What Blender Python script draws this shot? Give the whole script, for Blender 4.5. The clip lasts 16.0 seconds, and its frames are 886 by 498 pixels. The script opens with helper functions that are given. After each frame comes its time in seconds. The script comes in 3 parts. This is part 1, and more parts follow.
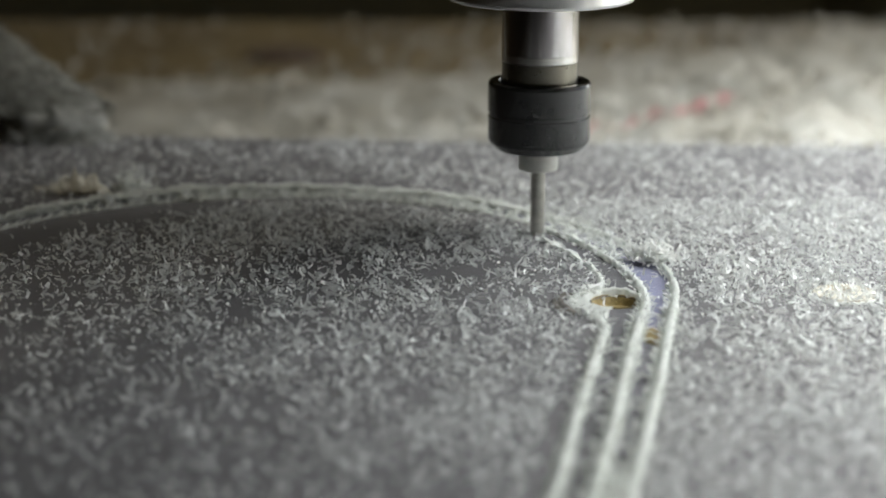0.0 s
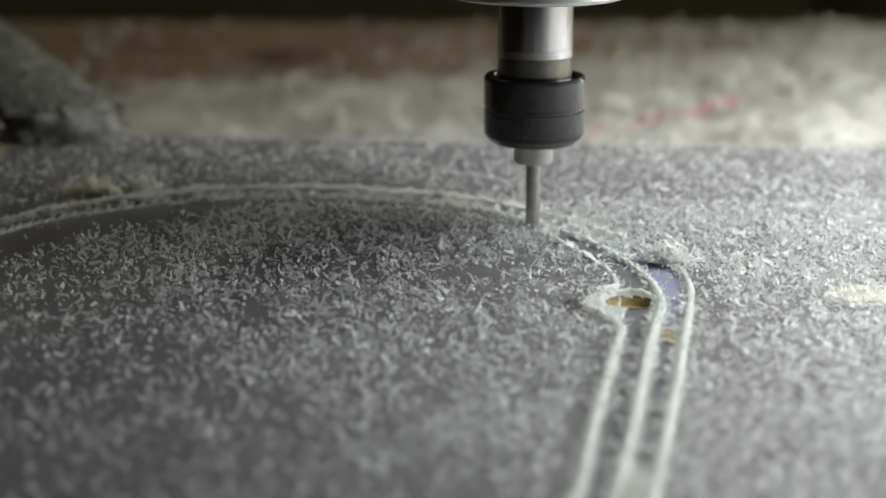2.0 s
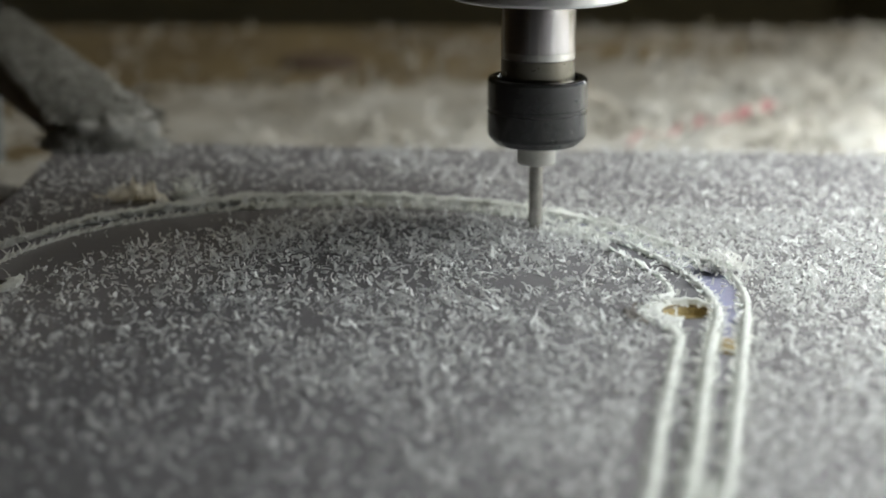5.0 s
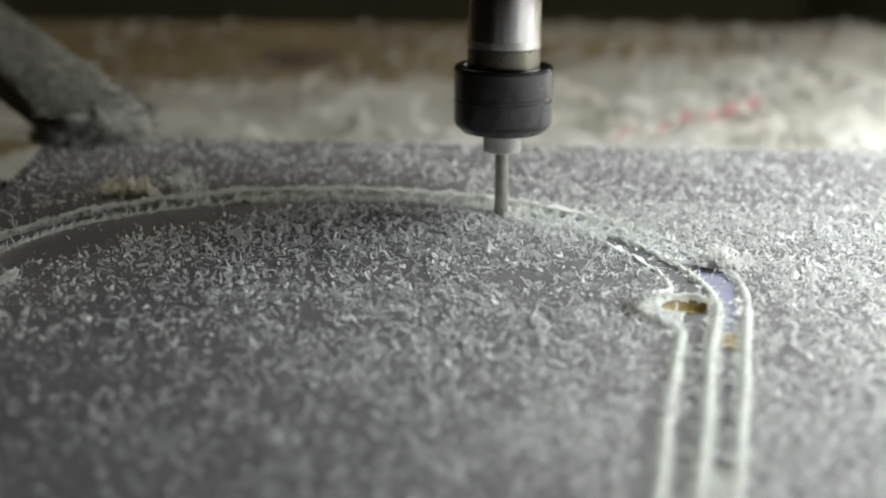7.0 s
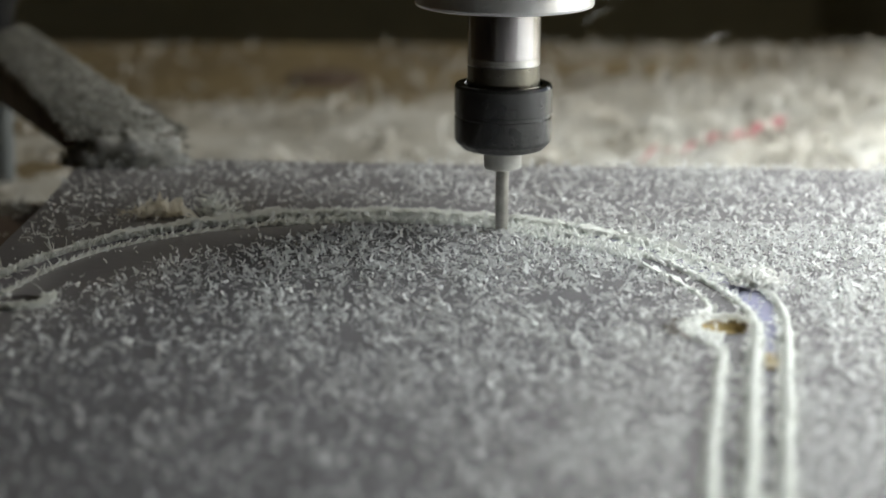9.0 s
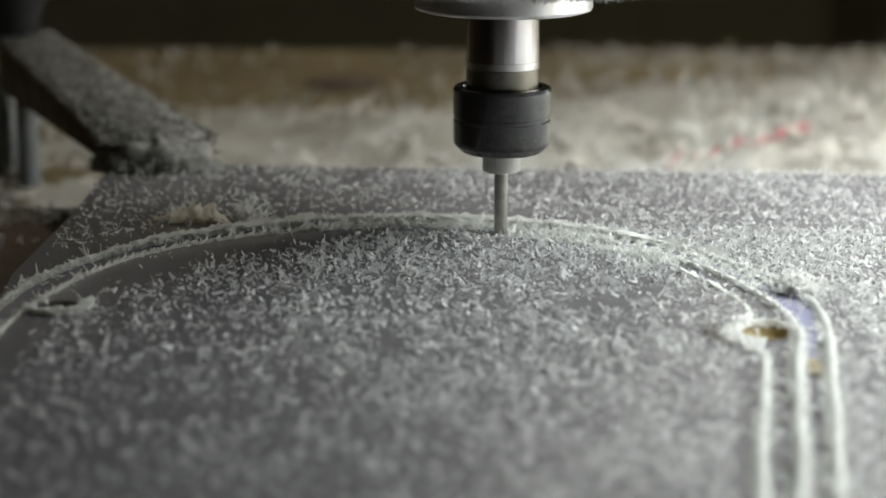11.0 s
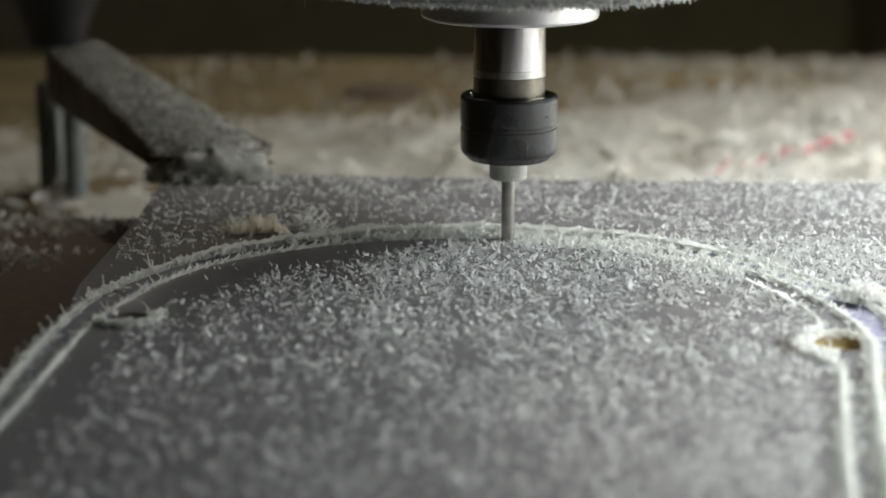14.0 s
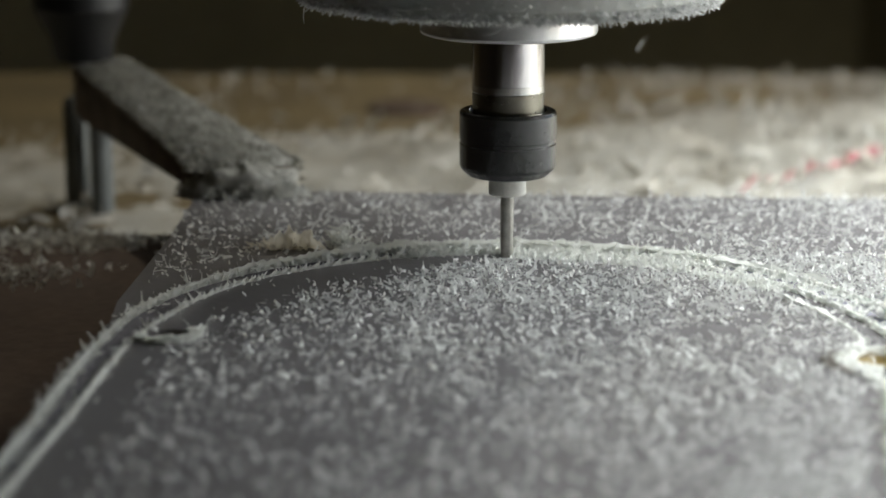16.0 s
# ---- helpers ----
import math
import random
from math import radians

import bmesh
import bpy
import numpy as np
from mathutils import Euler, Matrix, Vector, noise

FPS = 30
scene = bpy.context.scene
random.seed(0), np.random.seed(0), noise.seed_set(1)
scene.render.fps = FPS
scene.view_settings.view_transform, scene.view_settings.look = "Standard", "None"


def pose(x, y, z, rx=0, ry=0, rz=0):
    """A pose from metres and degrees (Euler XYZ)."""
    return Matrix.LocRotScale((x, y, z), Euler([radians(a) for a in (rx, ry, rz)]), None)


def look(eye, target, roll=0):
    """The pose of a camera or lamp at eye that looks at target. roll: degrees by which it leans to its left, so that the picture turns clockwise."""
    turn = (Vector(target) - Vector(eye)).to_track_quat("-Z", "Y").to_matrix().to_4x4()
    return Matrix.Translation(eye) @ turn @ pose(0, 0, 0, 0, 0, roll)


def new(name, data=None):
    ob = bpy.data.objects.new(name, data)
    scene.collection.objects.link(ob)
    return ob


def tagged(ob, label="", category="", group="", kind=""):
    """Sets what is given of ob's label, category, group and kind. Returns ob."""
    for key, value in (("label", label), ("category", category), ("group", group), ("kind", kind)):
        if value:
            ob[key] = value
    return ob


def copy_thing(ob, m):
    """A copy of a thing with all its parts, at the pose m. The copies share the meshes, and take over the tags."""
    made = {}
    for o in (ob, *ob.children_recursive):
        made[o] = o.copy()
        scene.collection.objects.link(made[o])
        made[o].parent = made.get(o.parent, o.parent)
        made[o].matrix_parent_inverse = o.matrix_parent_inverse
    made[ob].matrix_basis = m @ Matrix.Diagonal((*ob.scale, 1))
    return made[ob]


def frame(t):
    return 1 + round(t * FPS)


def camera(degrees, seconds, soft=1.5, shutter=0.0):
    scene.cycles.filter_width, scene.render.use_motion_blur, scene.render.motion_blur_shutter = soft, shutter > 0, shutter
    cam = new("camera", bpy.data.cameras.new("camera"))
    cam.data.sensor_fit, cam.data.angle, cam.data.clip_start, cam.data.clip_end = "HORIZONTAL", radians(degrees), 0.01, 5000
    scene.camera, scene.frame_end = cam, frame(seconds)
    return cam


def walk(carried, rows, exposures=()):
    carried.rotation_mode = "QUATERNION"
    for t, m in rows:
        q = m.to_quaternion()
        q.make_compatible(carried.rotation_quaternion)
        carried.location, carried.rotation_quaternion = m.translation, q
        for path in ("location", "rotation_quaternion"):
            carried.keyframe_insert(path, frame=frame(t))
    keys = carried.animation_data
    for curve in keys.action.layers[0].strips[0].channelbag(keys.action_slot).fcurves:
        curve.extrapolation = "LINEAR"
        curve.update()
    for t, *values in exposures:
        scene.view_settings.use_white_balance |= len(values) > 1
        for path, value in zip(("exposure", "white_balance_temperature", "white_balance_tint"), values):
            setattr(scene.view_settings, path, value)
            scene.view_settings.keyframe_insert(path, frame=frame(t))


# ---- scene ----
# ---------------------------------------------------------------- camera
cam = camera(24.0, 16.0, soft=1.6, shutter=0.5)
cam.data.dof.use_dof = True
focus_mark = new("focus_mark")
cam.data.dof.focus_object = focus_mark
cam.data.dof.aperture_fstop = 9.2


def shot(x, y, z, yaw, pitch, roll):
    """Camera pose from its place, heading, downward tilt and lean."""
    return pose(x, y, z, 90 - pitch, 0, -yaw) @ pose(0, 0, 0, 0, 0, roll)


walk(cam, [
    (0, shot(0.0000, 0.0000, 0.1415, 0.00, 14.63, 0.27)),
    (0.5, shot(-0.0003, -0.0002, 0.1418, 0.06, 14.58, 0.18)),
    (1, shot(-0.0010, -0.0007, 0.1416, 0.09, 14.62, 0.41)),
    (1.5, shot(-0.0024, 0.0005, 0.1411, 0.04, 14.64, 0.33)),
    (2, shot(-0.0047, -0.0001, 0.1410, 0.10, 14.56, 0.36)),
    (2.5, shot(-0.0061, 0.0011, 0.1416, 0.01, 14.57, 0.21)),
    (3, shot(-0.0079, 0.0019, 0.1423, 0.06, 14.53, 0.09)),
    (3.5, shot(-0.0104, 0.0024, 0.1423, 0.17, 14.47, 0.02)),
    (4, shot(-0.0124, 0.0021, 0.1422, 0.03, 14.43, 0.06)),
    (6.3, shot(-0.0194, 0.0048, 0.1403, -0.26, 14.53, 0.46)),
    (6.5, shot(-0.0201, 0.0050, 0.1401, 0.21, 14.51, 0.49)),
    (7, shot(-0.0237, 0.0049, 0.1398, 0.75, 14.49, 0.74)),
    (7.5, shot(-0.0245, 0.0065, 0.1402, 0.26, 14.24, 0.47)),
    (8, shot(-0.0270, 0.0029, 0.1402, 0.38, 13.96, 0.60)),
    (8.5, shot(-0.0286, 0.0040, 0.1398, 0.39, 13.96, 0.56)),
    (9, shot(-0.0308, 0.0048, 0.1405, 0.46, 13.99, 0.41)),
    (11.5, shot(-0.0416, 0.0068, 0.1398, 0.30, 13.79, 0.34)),
    (12, shot(-0.0442, 0.0069, 0.1407, 0.46, 13.77, 0.12)),
    (12.5, shot(-0.0467, 0.0069, 0.1409, 0.36, 13.72, 0.07)),
    (13, shot(-0.0489, 0.0076, 0.1404, 0.25, 13.63, 0.17)),
    (13.5, shot(-0.0513, 0.0069, 0.1403, 0.13, 13.64, 0.29)),
    (14, shot(-0.0538, 0.0074, 0.1407, -0.01, 13.64, 0.18)),
    (14.5, shot(-0.0559, 0.0079, 0.1409, -0.07, 13.46, 0.08)),
    (15, shot(-0.0581, 0.0083, 0.1417, -0.04, 13.38, -0.08)),
    (15.5, shot(-0.0607, 0.0077, 0.1417, -0.04, 13.32, 0.06)),
    (16, shot(-0.0631, 0.0082, 0.1411, -0.12, 13.25, 0.14)),
], exposures=[(0.0, -0.22), (8.0, 0.12), (12.0, 0.22), (16.0, 0.43)])

# the focus is drawn slowly back over the sheet, after the cutter
walk(focus_mark, [(0, pose(0, 0.513, 0)), (3.5, pose(-0.01, 0.528, 0)), (6.8, pose(-0.022, 0.534, 0)), (8.2, pose(-0.027, 0.556, 0)), (12, pose(-0.044, 0.568, 0)), (16, pose(-0.063, 0.576, 0))])

# ---------------------------------------------------------------- world and light
world = bpy.data.worlds.new("dim_workshop")
scene.world = world
world.use_nodes = True
bg = world.node_tree.nodes["Background"]
sky = world.node_tree.nodes.new("ShaderNodeTexSky")
sky.sky_type = "NISHITA"
sky.sun_disc = False
sky.sun_elevation, sky.sun_rotation = radians(35), radians(100)
world.node_tree.links.new(sky.outputs[0], bg.inputs[0])
bg.inputs[1].default_value = 0.05


def area_lamp(name, eye, target, sx, sy, watts, colour, spread=180):
    data = bpy.data.lights.new(name, "AREA")
    data.shape, data.size, data.size_y, data.energy, data.color = "RECTANGLE", sx, sy, watts, colour
    data.spread = radians(spread)
    ob = new(name, data)
    ob.matrix_world = look(eye, target)
    return ob


area_lamp("window_daylight", (0.525, 0.475, 0.305), (0.43, 0.47, 0.0), 0.72, 0.50, 9.9, (0.935, 0.985, 0.985), 86)
# added low strip, unseen: brightens the shaft's reflection and the waste at right
area_lamp("low_strip_fill", (0.555, 0.80, 0.09), (0.0, 0.80, 0.05), 0.80, 0.12, 1.9, (0.965, 0.985, 0.97))
# added fill lamp under the closed ceiling, lifts the back wall and far bed
area_lamp("back_fill", (0.44, 1.75, 1.72), (0.56, 1.55, 0.0), 0.2, 0.4, 5.4, (1.0, 0.95, 0.80), 94)


# ---------------------------------------------------------------- materials


def material(name, base, rough=0.5, metal=0.0, second=None, scale=40.0, mix=0.5, bump=0.0, bump_scale=300.0,
             rough_var=0.1, per_island=0.0, transmission=0.0, spec=0.5, coat=0.0, translucent=0.0):
    m = bpy.data.materials.new(name)
    m.use_nodes = True
    nt = m.node_tree
    b = nt.nodes["Principled BSDF"]
    b.inputs["Roughness"].default_value = rough
    b.inputs["Metallic"].default_value = metal
    b.inputs["Transmission Weight"].default_value = transmission
    b.inputs["Coat Weight"].default_value = coat
    b.inputs["Specular IOR Level"].default_value = spec
    tc = nt.nodes.new("ShaderNodeTexCoord")

    def nz(s, detail=5.0):
        n = nt.nodes.new("ShaderNodeTexNoise")
        n.inputs["Scale"].default_value, n.inputs["Detail"].default_value = s, detail
        nt.links.new(tc.outputs["Object"], n.inputs["Vector"])
        return n
    large, fine = nz(scale), nz(scale * 9.0)
    add = nt.nodes.new("ShaderNodeMath")
    add.operation = "MULTIPLY_ADD"
    nt.links.new(fine.outputs["Fac"], add.inputs[0])
    add.inputs[1].default_value = 0.45
    nt.links.new(large.outputs["Fac"], add.inputs[2])
    ramp = nt.nodes.new("ShaderNodeMapRange")
    ramp.inputs["From Min"].default_value, ramp.inputs["From Max"].default_value = 0.52, 0.95
    ramp.inputs["To Max"].default_value = mix * 2
    nt.links.new(add.outputs[0], ramp.inputs["Value"])
    col = nt.nodes.new("ShaderNodeMix")
    col.data_type = "RGBA"
    col.inputs["A"].default_value = (*base, 1)
    col.inputs["B"].default_value = (*(second or [c * 0.75 for c in base]), 1)
    nt.links.new(ramp.outputs[0], col.inputs["Factor"])
    last = col.outputs["Result"]
    if per_island:
        geo = nt.nodes.new("ShaderNodeNewGeometry")
        hsv = nt.nodes.new("ShaderNodeHueSaturation")
        mr = nt.nodes.new("ShaderNodeMapRange")
        mr.inputs["To Min"].default_value, mr.inputs["To Max"].default_value = 1 - per_island, 1 + per_island * 0.4
        nt.links.new(geo.outputs["Random Per Island"], mr.inputs["Value"])
        nt.links.new(mr.outputs[0], hsv.inputs["Value"])
        nt.links.new(last, hsv.inputs["Color"])
        last = hsv.outputs[0]
    nt.links.new(last, b.inputs["Base Color"])
    rr = nt.nodes.new("ShaderNodeMapRange")
    rr.inputs["To Min"].default_value, rr.inputs["To Max"].default_value = max(rough - rough_var, 0.03), min(rough + rough_var, 1)
    nt.links.new(fine.outputs["Fac"], rr.inputs["Value"])
    nt.links.new(rr.outputs[0], b.inputs["Roughness"])
    if bump:
        bn = nt.nodes.new("ShaderNodeBump")
        bn.inputs["Strength"].default_value, bn.inputs["Distance"].default_value = bump, 0.001
        nt.links.new(nz(bump_scale).outputs["Fac"], bn.inputs["Height"])
        nt.links.new(bn.outputs[0], b.inputs["Normal"])
    if translucent:
        tr = nt.nodes.new("ShaderNodeBsdfTranslucent")
        nt.links.new(last, tr.inputs["Color"])
        sh = nt.nodes.new("ShaderNodeMixShader")
        sh.inputs[0].default_value = translucent
        nt.links.new(b.outputs[0], sh.inputs[1])
        nt.links.new(tr.outputs[0], sh.inputs[2])
        nt.links.new(sh.outputs[0], nt.nodes["Material Output"].inputs["Surface"])
    return m


PLASTIC = material("grey_plastic", (0.138, 0.130, 0.135), 0.35, second=(0.165, 0.157, 0.162), scale=30, bump=0.15, bump_scale=900, coat=0.1)
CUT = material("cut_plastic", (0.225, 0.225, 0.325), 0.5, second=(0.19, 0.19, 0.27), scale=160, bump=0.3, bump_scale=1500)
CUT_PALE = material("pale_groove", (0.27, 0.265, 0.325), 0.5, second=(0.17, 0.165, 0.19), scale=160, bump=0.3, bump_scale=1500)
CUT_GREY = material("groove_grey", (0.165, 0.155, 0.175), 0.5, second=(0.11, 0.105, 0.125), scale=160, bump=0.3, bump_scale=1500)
CUT_FRESH = material("fresh_cut", (0.14, 0.135, 0.145), 0.55, second=(0.10, 0.095, 0.10), scale=200, bump=0.3, bump_scale=1500)
CHIP = material("white_chips", (0.82, 0.825, 0.81), 0.8, second=(0.74, 0.745, 0.73), scale=300, per_island=0.25, translucent=0.4, spec=0.2)
PEEL = material("peeled_skin", (0.42, 0.39, 0.36), 0.6, second=(0.25, 0.23, 0.21), scale=300, translucent=0.35, spec=0.3)
BURR = material("pale_burr", (0.87, 0.88, 0.85), 0.8, second=(0.77, 0.78, 0.74), scale=300, per_island=0.10, translucent=0.48, spec=0.2)
CLUMP = material("matted_shavings", (0.89, 0.89, 0.87), 0.85, second=(0.80, 0.80, 0.77), scale=200, per_island=0.1, translucent=0.5, spec=0.2)
YELLOWISH = material("yellowish_flakes", (0.88, 0.85, 0.78), 0.85, second=(0.82, 0.77, 0.66), scale=200, per_island=0.15, translucent=0.5, spec=0.2)
FLUFF = material("fluffy_waste", (0.73, 0.72, 0.67), 0.9, second=(0.56, 0.525, 0.45), scale=30, mix=0.5, per_island=0.2, translucent=0.3, spec=0.2, bump=0.6, bump_scale=400)
DUST = material("dust_coat", (0.52, 0.515, 0.475), 0.95, second=(0.30, 0.295, 0.26), scale=130, mix=0.7, bump=1.0, bump_scale=600, per_island=0.12, translucent=0.35)
# dust with light put into its colour, for heaps in the housing's shadow
DUST_LIFTED = material("lifted_dust", (0.66, 0.66, 0.62), 0.95, second=(0.46, 0.455, 0.42), scale=160, bump=1.0, bump_scale=600, per_island=0.15, translucent=0.35)
WOOD = material("worn_wood", (0.205, 0.155, 0.072), 0.7, second=(0.105, 0.075, 0.034), scale=14, bump=0.3, bump_scale=120)
DARK_WOOD = material("dark_board", (0.085, 0.050, 0.032), 0.7, second=(0.050, 0.030, 0.020), scale=30, bump=0.3, bump_scale=200)
STRAP = material("dusty_brown_strap", (0.19, 0.145, 0.11), 0.85, second=(0.11, 0.080, 0.06), scale=90, bump=0.6, bump_scale=400)
PLUG = material("dusty_filling", (0.60, 0.57, 0.50), 0.8, second=(0.26, 0.23, 0.17), scale=260, bump=0.6, bump_scale=900)
HOLE = material("amber_hole", (0.40, 0.30, 0.12), 0.5, second=(0.13, 0.095, 0.04), scale=250, bump=0.5, bump_scale=900)
STEEL = material("polished_steel", (0.54, 0.52, 0.51), 0.15, metal=1.0, second=(0.50, 0.48, 0.48), scale=60, rough_var=0.05)
SATIN = material("satin_steel", (0.22, 0.21, 0.175), 0.28, metal=1.0, second=(0.17, 0.16, 0.13), scale=80, rough_var=0.02)
RING = material("worn_steel_step", (0.60, 0.59, 0.57), 0.26, metal=1.0, second=(0.50, 0.49, 0.48), scale=80, rough_var=0.02)
ALUMINIUM = material("turned_aluminium", (0.80, 0.79, 0.78), 0.33, metal=1.0, second=(0.68, 0.68, 0.68), scale=60)
BLACK = material("black_oxide", (0.018, 0.019, 0.019), 0.26, second=(0.026, 0.027, 0.027), scale=25, coat=0.5, rough_var=0.04)
COLLET = material("pale_collet", (0.78, 0.78, 0.74), 0.4, second=(0.55, 0.55, 0.5), scale=150)
BIT = material("carbide_bit", (0.50, 0.49, 0.46), 0.36, metal=1.0, second=(0.32, 0.31, 0.28), scale=300)
BLACK_PLASTIC = material("black_plastic", (0.012, 0.012, 0.013), 0.45, scale=80)
PALE_METAL = material("pale_metal", (0.20, 0.215, 0.21), 0.6, metal=0.1, second=(0.13, 0.14, 0.14), scale=60)
RED = material("red_paint", (0.46, 0.11, 0.14), 0.8, second=(0.56, 0.28, 0.28), scale=150)
WALL = material("workshop_wall", (0.34, 0.305, 0.20), 0.9, second=(0.26, 0.235, 0.15), scale=3, bump=0.2, bump_scale=40)
FLOOR = material("concrete_floor", (0.12, 0.115, 0.10), 0.85, second=(0.08, 0.078, 0.07), scale=5)

# ---------------------------------------------------------------- mesh helpers


def mesh_of(name, bm, mat, smooth=True):
    me = bpy.data.meshes.new(name)
    bm.normal_update()
    bm.to_mesh(me)
    bm.free()
    me.materials.append(mat)
    if smooth:
        for p in me.polygons:
            p.use_smooth = True
    return me


def part(name, bm, mat, parent=None, label="", smooth=True):
    ob = new(name, mesh_of(name, bm, mat, smooth))
    if parent:
        ob.parent = parent
    if label:
        ob["label"] = label
    return ob


def raw(name, verts, faces, mat, parent=None, smooth=True):
    me = bpy.data.meshes.new(name)
    me.from_pydata(verts, [], faces)
    me.materials.append(mat)
    if smooth:
        for p in me.polygons:
            p.use_smooth = True
    ob = new(name, me)
    if parent:
        ob.parent = parent
    return ob


def box(x0, y0, z0, x1, y1, z1, bevel=0.0):
    bm = bmesh.new()
    bmesh.ops.create_cube(bm, size=1)
    bmesh.ops.transform(bm, matrix=Matrix.Translation(((x0 + x1) / 2, (y0 + y1) / 2, (z0 + z1) / 2))
                        @ Matrix.Diagonal((x1 - x0, y1 - y0, z1 - z0, 1)), verts=bm.verts)
    if bevel:
        bmesh.ops.bevel(bm, geom=bm.edges[:], offset=bevel, segments=2, affect="EDGES")
    return bm


def turned(profile, steps=72):
    """A body of revolution about z from (radius, height) pairs."""
    bm = bmesh.new()
    rings = []
    for r, z in profile:
        if r <= 1e-6:
            rings.append([bm.verts.new((0, 0, z))])
        else:
            rings.append([bm.verts.new((r * math.cos(2 * math.pi * k / steps), r * math.sin(2 * math.pi * k / steps), z)) for k in range(steps)])
    for a, b in zip(rings, rings[1:]):
        for k in range(steps):
            j = (k + 1) % steps
            if len(a) == 1:
                bm.faces.new((a[0], b[j], b[k]))
            elif len(b) == 1:
                bm.faces.new((a[k], a[j], b[0]))
            else:
                bm.faces.new((a[k], a[j], b[j], b[k]))
    bmesh.ops.recalc_face_normals(bm, faces=bm.faces[:])
    for e in bm.edges:
        if len(e.link_faces) == 2 and e.calc_face_angle() > 0.30:
            e.smooth = False
    return bm


def curve(points, n):
    """n points evenly spaced on a smooth line through the given ones."""
    p = np.array(points, float)
    q = np.vstack([2 * p[0] - p[1], p, 2 * p[-1] - p[-2]])
    out = []
    for i in range(1, len(q) - 2):
        for u in np.linspace(0, 1, 24, endpoint=False):
            a, b, c, d = q[i - 1], q[i], q[i + 1], q[i + 2]
            out.append(0.5 * (2 * b + (c - a) * u + (2 * a - 5 * b + 4 * c - d) * u * u + (3 * b - a - 3 * c + d) * u ** 3))
    out.append(p[-1])
    out = np.array(out)
    s = np.concatenate([[0], np.cumsum(np.linalg.norm(np.diff(out, axis=0), axis=1))])
    t = np.linspace(0, s[-1], n)
    return np.stack([np.interp(t, s, out[:, 0]), np.interp(t, s, out[:, 1])], 1)


def slab(name, loops, z0, z1, mat, parent):
    """A flat plate with upright sides between closed outlines, the first the rim and the others holes."""
    bm = bmesh.new()
    edges = []
    for loop in loops:
        vs = [bm.verts.new((x, y, z1)) for x, y in loop]
        edges += [bm.edges.new((vs[i], vs[(i + 1) % len(vs)])) for i in range(len(vs))]
    bmesh.ops.triangle_fill(bm, use_beauty=True, use_dissolve=False, edges=edges)
    for f in bm.faces:
        f.normal_update()
        if f.normal.z < 0:
            f.normal_flip()
    top = bm.faces[:]
    low = bmesh.ops.extrude_face_region(bm, geom=top)
    for v in low["geom"]:
        if isinstance(v, bmesh.types.BMVert):
            v.co.z = z0
    bmesh.ops.recalc_face_normals(bm, faces=bm.faces[:])
    return part(name, bm, mat, parent, smooth=False)


def ring(x, y, r, n=28):
    return [(x + r * math.cos(2 * math.pi * k / n), y + r * math.sin(2 * math.pi * k / n)) for k in range(n)]


class Shreds:
    """Many small curled strips gathered into one mesh."""

    def __init__(self, seed):
        self.v, self.f, self.r = [], [], random.Random(seed)

    def strip(self, base, ahead, up, length, width, curl, rows=4, taper=0.5):
        a, u = Vector(ahead).normalized(), Vector(up)
        side = a.cross(u)
        if side.length < 1e-6:
            side = a.orthogonal()
        side.normalize()
        u = side.cross(a)
        n0 = len(self.v)
        p, ang = Vector(base), 0.0
        for k in range(rows):
            w = width * (1 - taper * k / (rows - 1)) / 2
            self.v += [tuple(p - side * w), tuple(p + side * w)]
            ang += curl / (rows - 1)
            p = p + (a * math.cos(ang) + u * math.sin(ang)) * (length / (rows - 1))
        for k in range(rows - 1):
            i = n0 + 2 * k
            self.f.append((i, i + 1, i + 3, i + 2))

    def chip(self, x, y, z, size):
        r = self.r
        az, lift = r.uniform(0, 6.283), r.uniform(0.0, 0.75) ** 2
        ahead = (math.cos(az) * math.cos(lift), math.sin(az) * math.cos(lift), math.sin(lift))
        up = (r.gauss(0, 1), r.gauss(0, 1), 0.35) if r.random() < 0.55 else (r.uniform(-0.8, 0.8), r.uniform(-0.8, 0.8), 1)
        self.strip((x, y, z + 0.0001 + size * 0.1), ahead, up, size * r.uniform(0.55, 1.3), size * r.uniform(0.22, 0.55), r.uniform(-0.8, 2.9))

    def done(self, name, mat, label, category, parent=None):
        ob = raw(name, self.v, self.f, mat, parent)
        return tagged(ob, label, category, kind="stuff")


# ---------------------------------------------------------------- room
def structure(name, bm, mat, label, category):
    return tagged(part(name, bm, mat, smooth=False), label, category, kind="structure")


X0, X1, Y0, Y1, Z0, Z1 = -2.4, 0.57, -1.6, 3.2, -0.95, 1.8
structure("floor", box(X0, Y0, Z0 - 0.1, X1, Y1, Z0), FLOOR, "dusty grey concrete workshop floor", "floor")
structure("ceiling", box(X0 - 0.1, Y0 - 0.1, Z1, X1 + 0.1, Y1 + 0.1, Z1 + 0.1), WALL, "dim olive brown workshop ceiling", "ceiling")
structure("wall_north", box(X0, Y1, Z0, X1, Y1 + 0.1, Z1), WALL, "dark olive brown workshop back wall", "wall")
structure("wall_south", box(X0, Y0 - 0.1, Z0, X1, Y0, Z1), WALL, "dark olive brown workshop wall", "wall")
structure("wall_west", box(X0 - 0.1, Y0 - 0.1, Z0, X0, Y1 + 0.1, Z1), WALL, "dark olive brown workshop wall", "wall")
bm = bmesh.new()
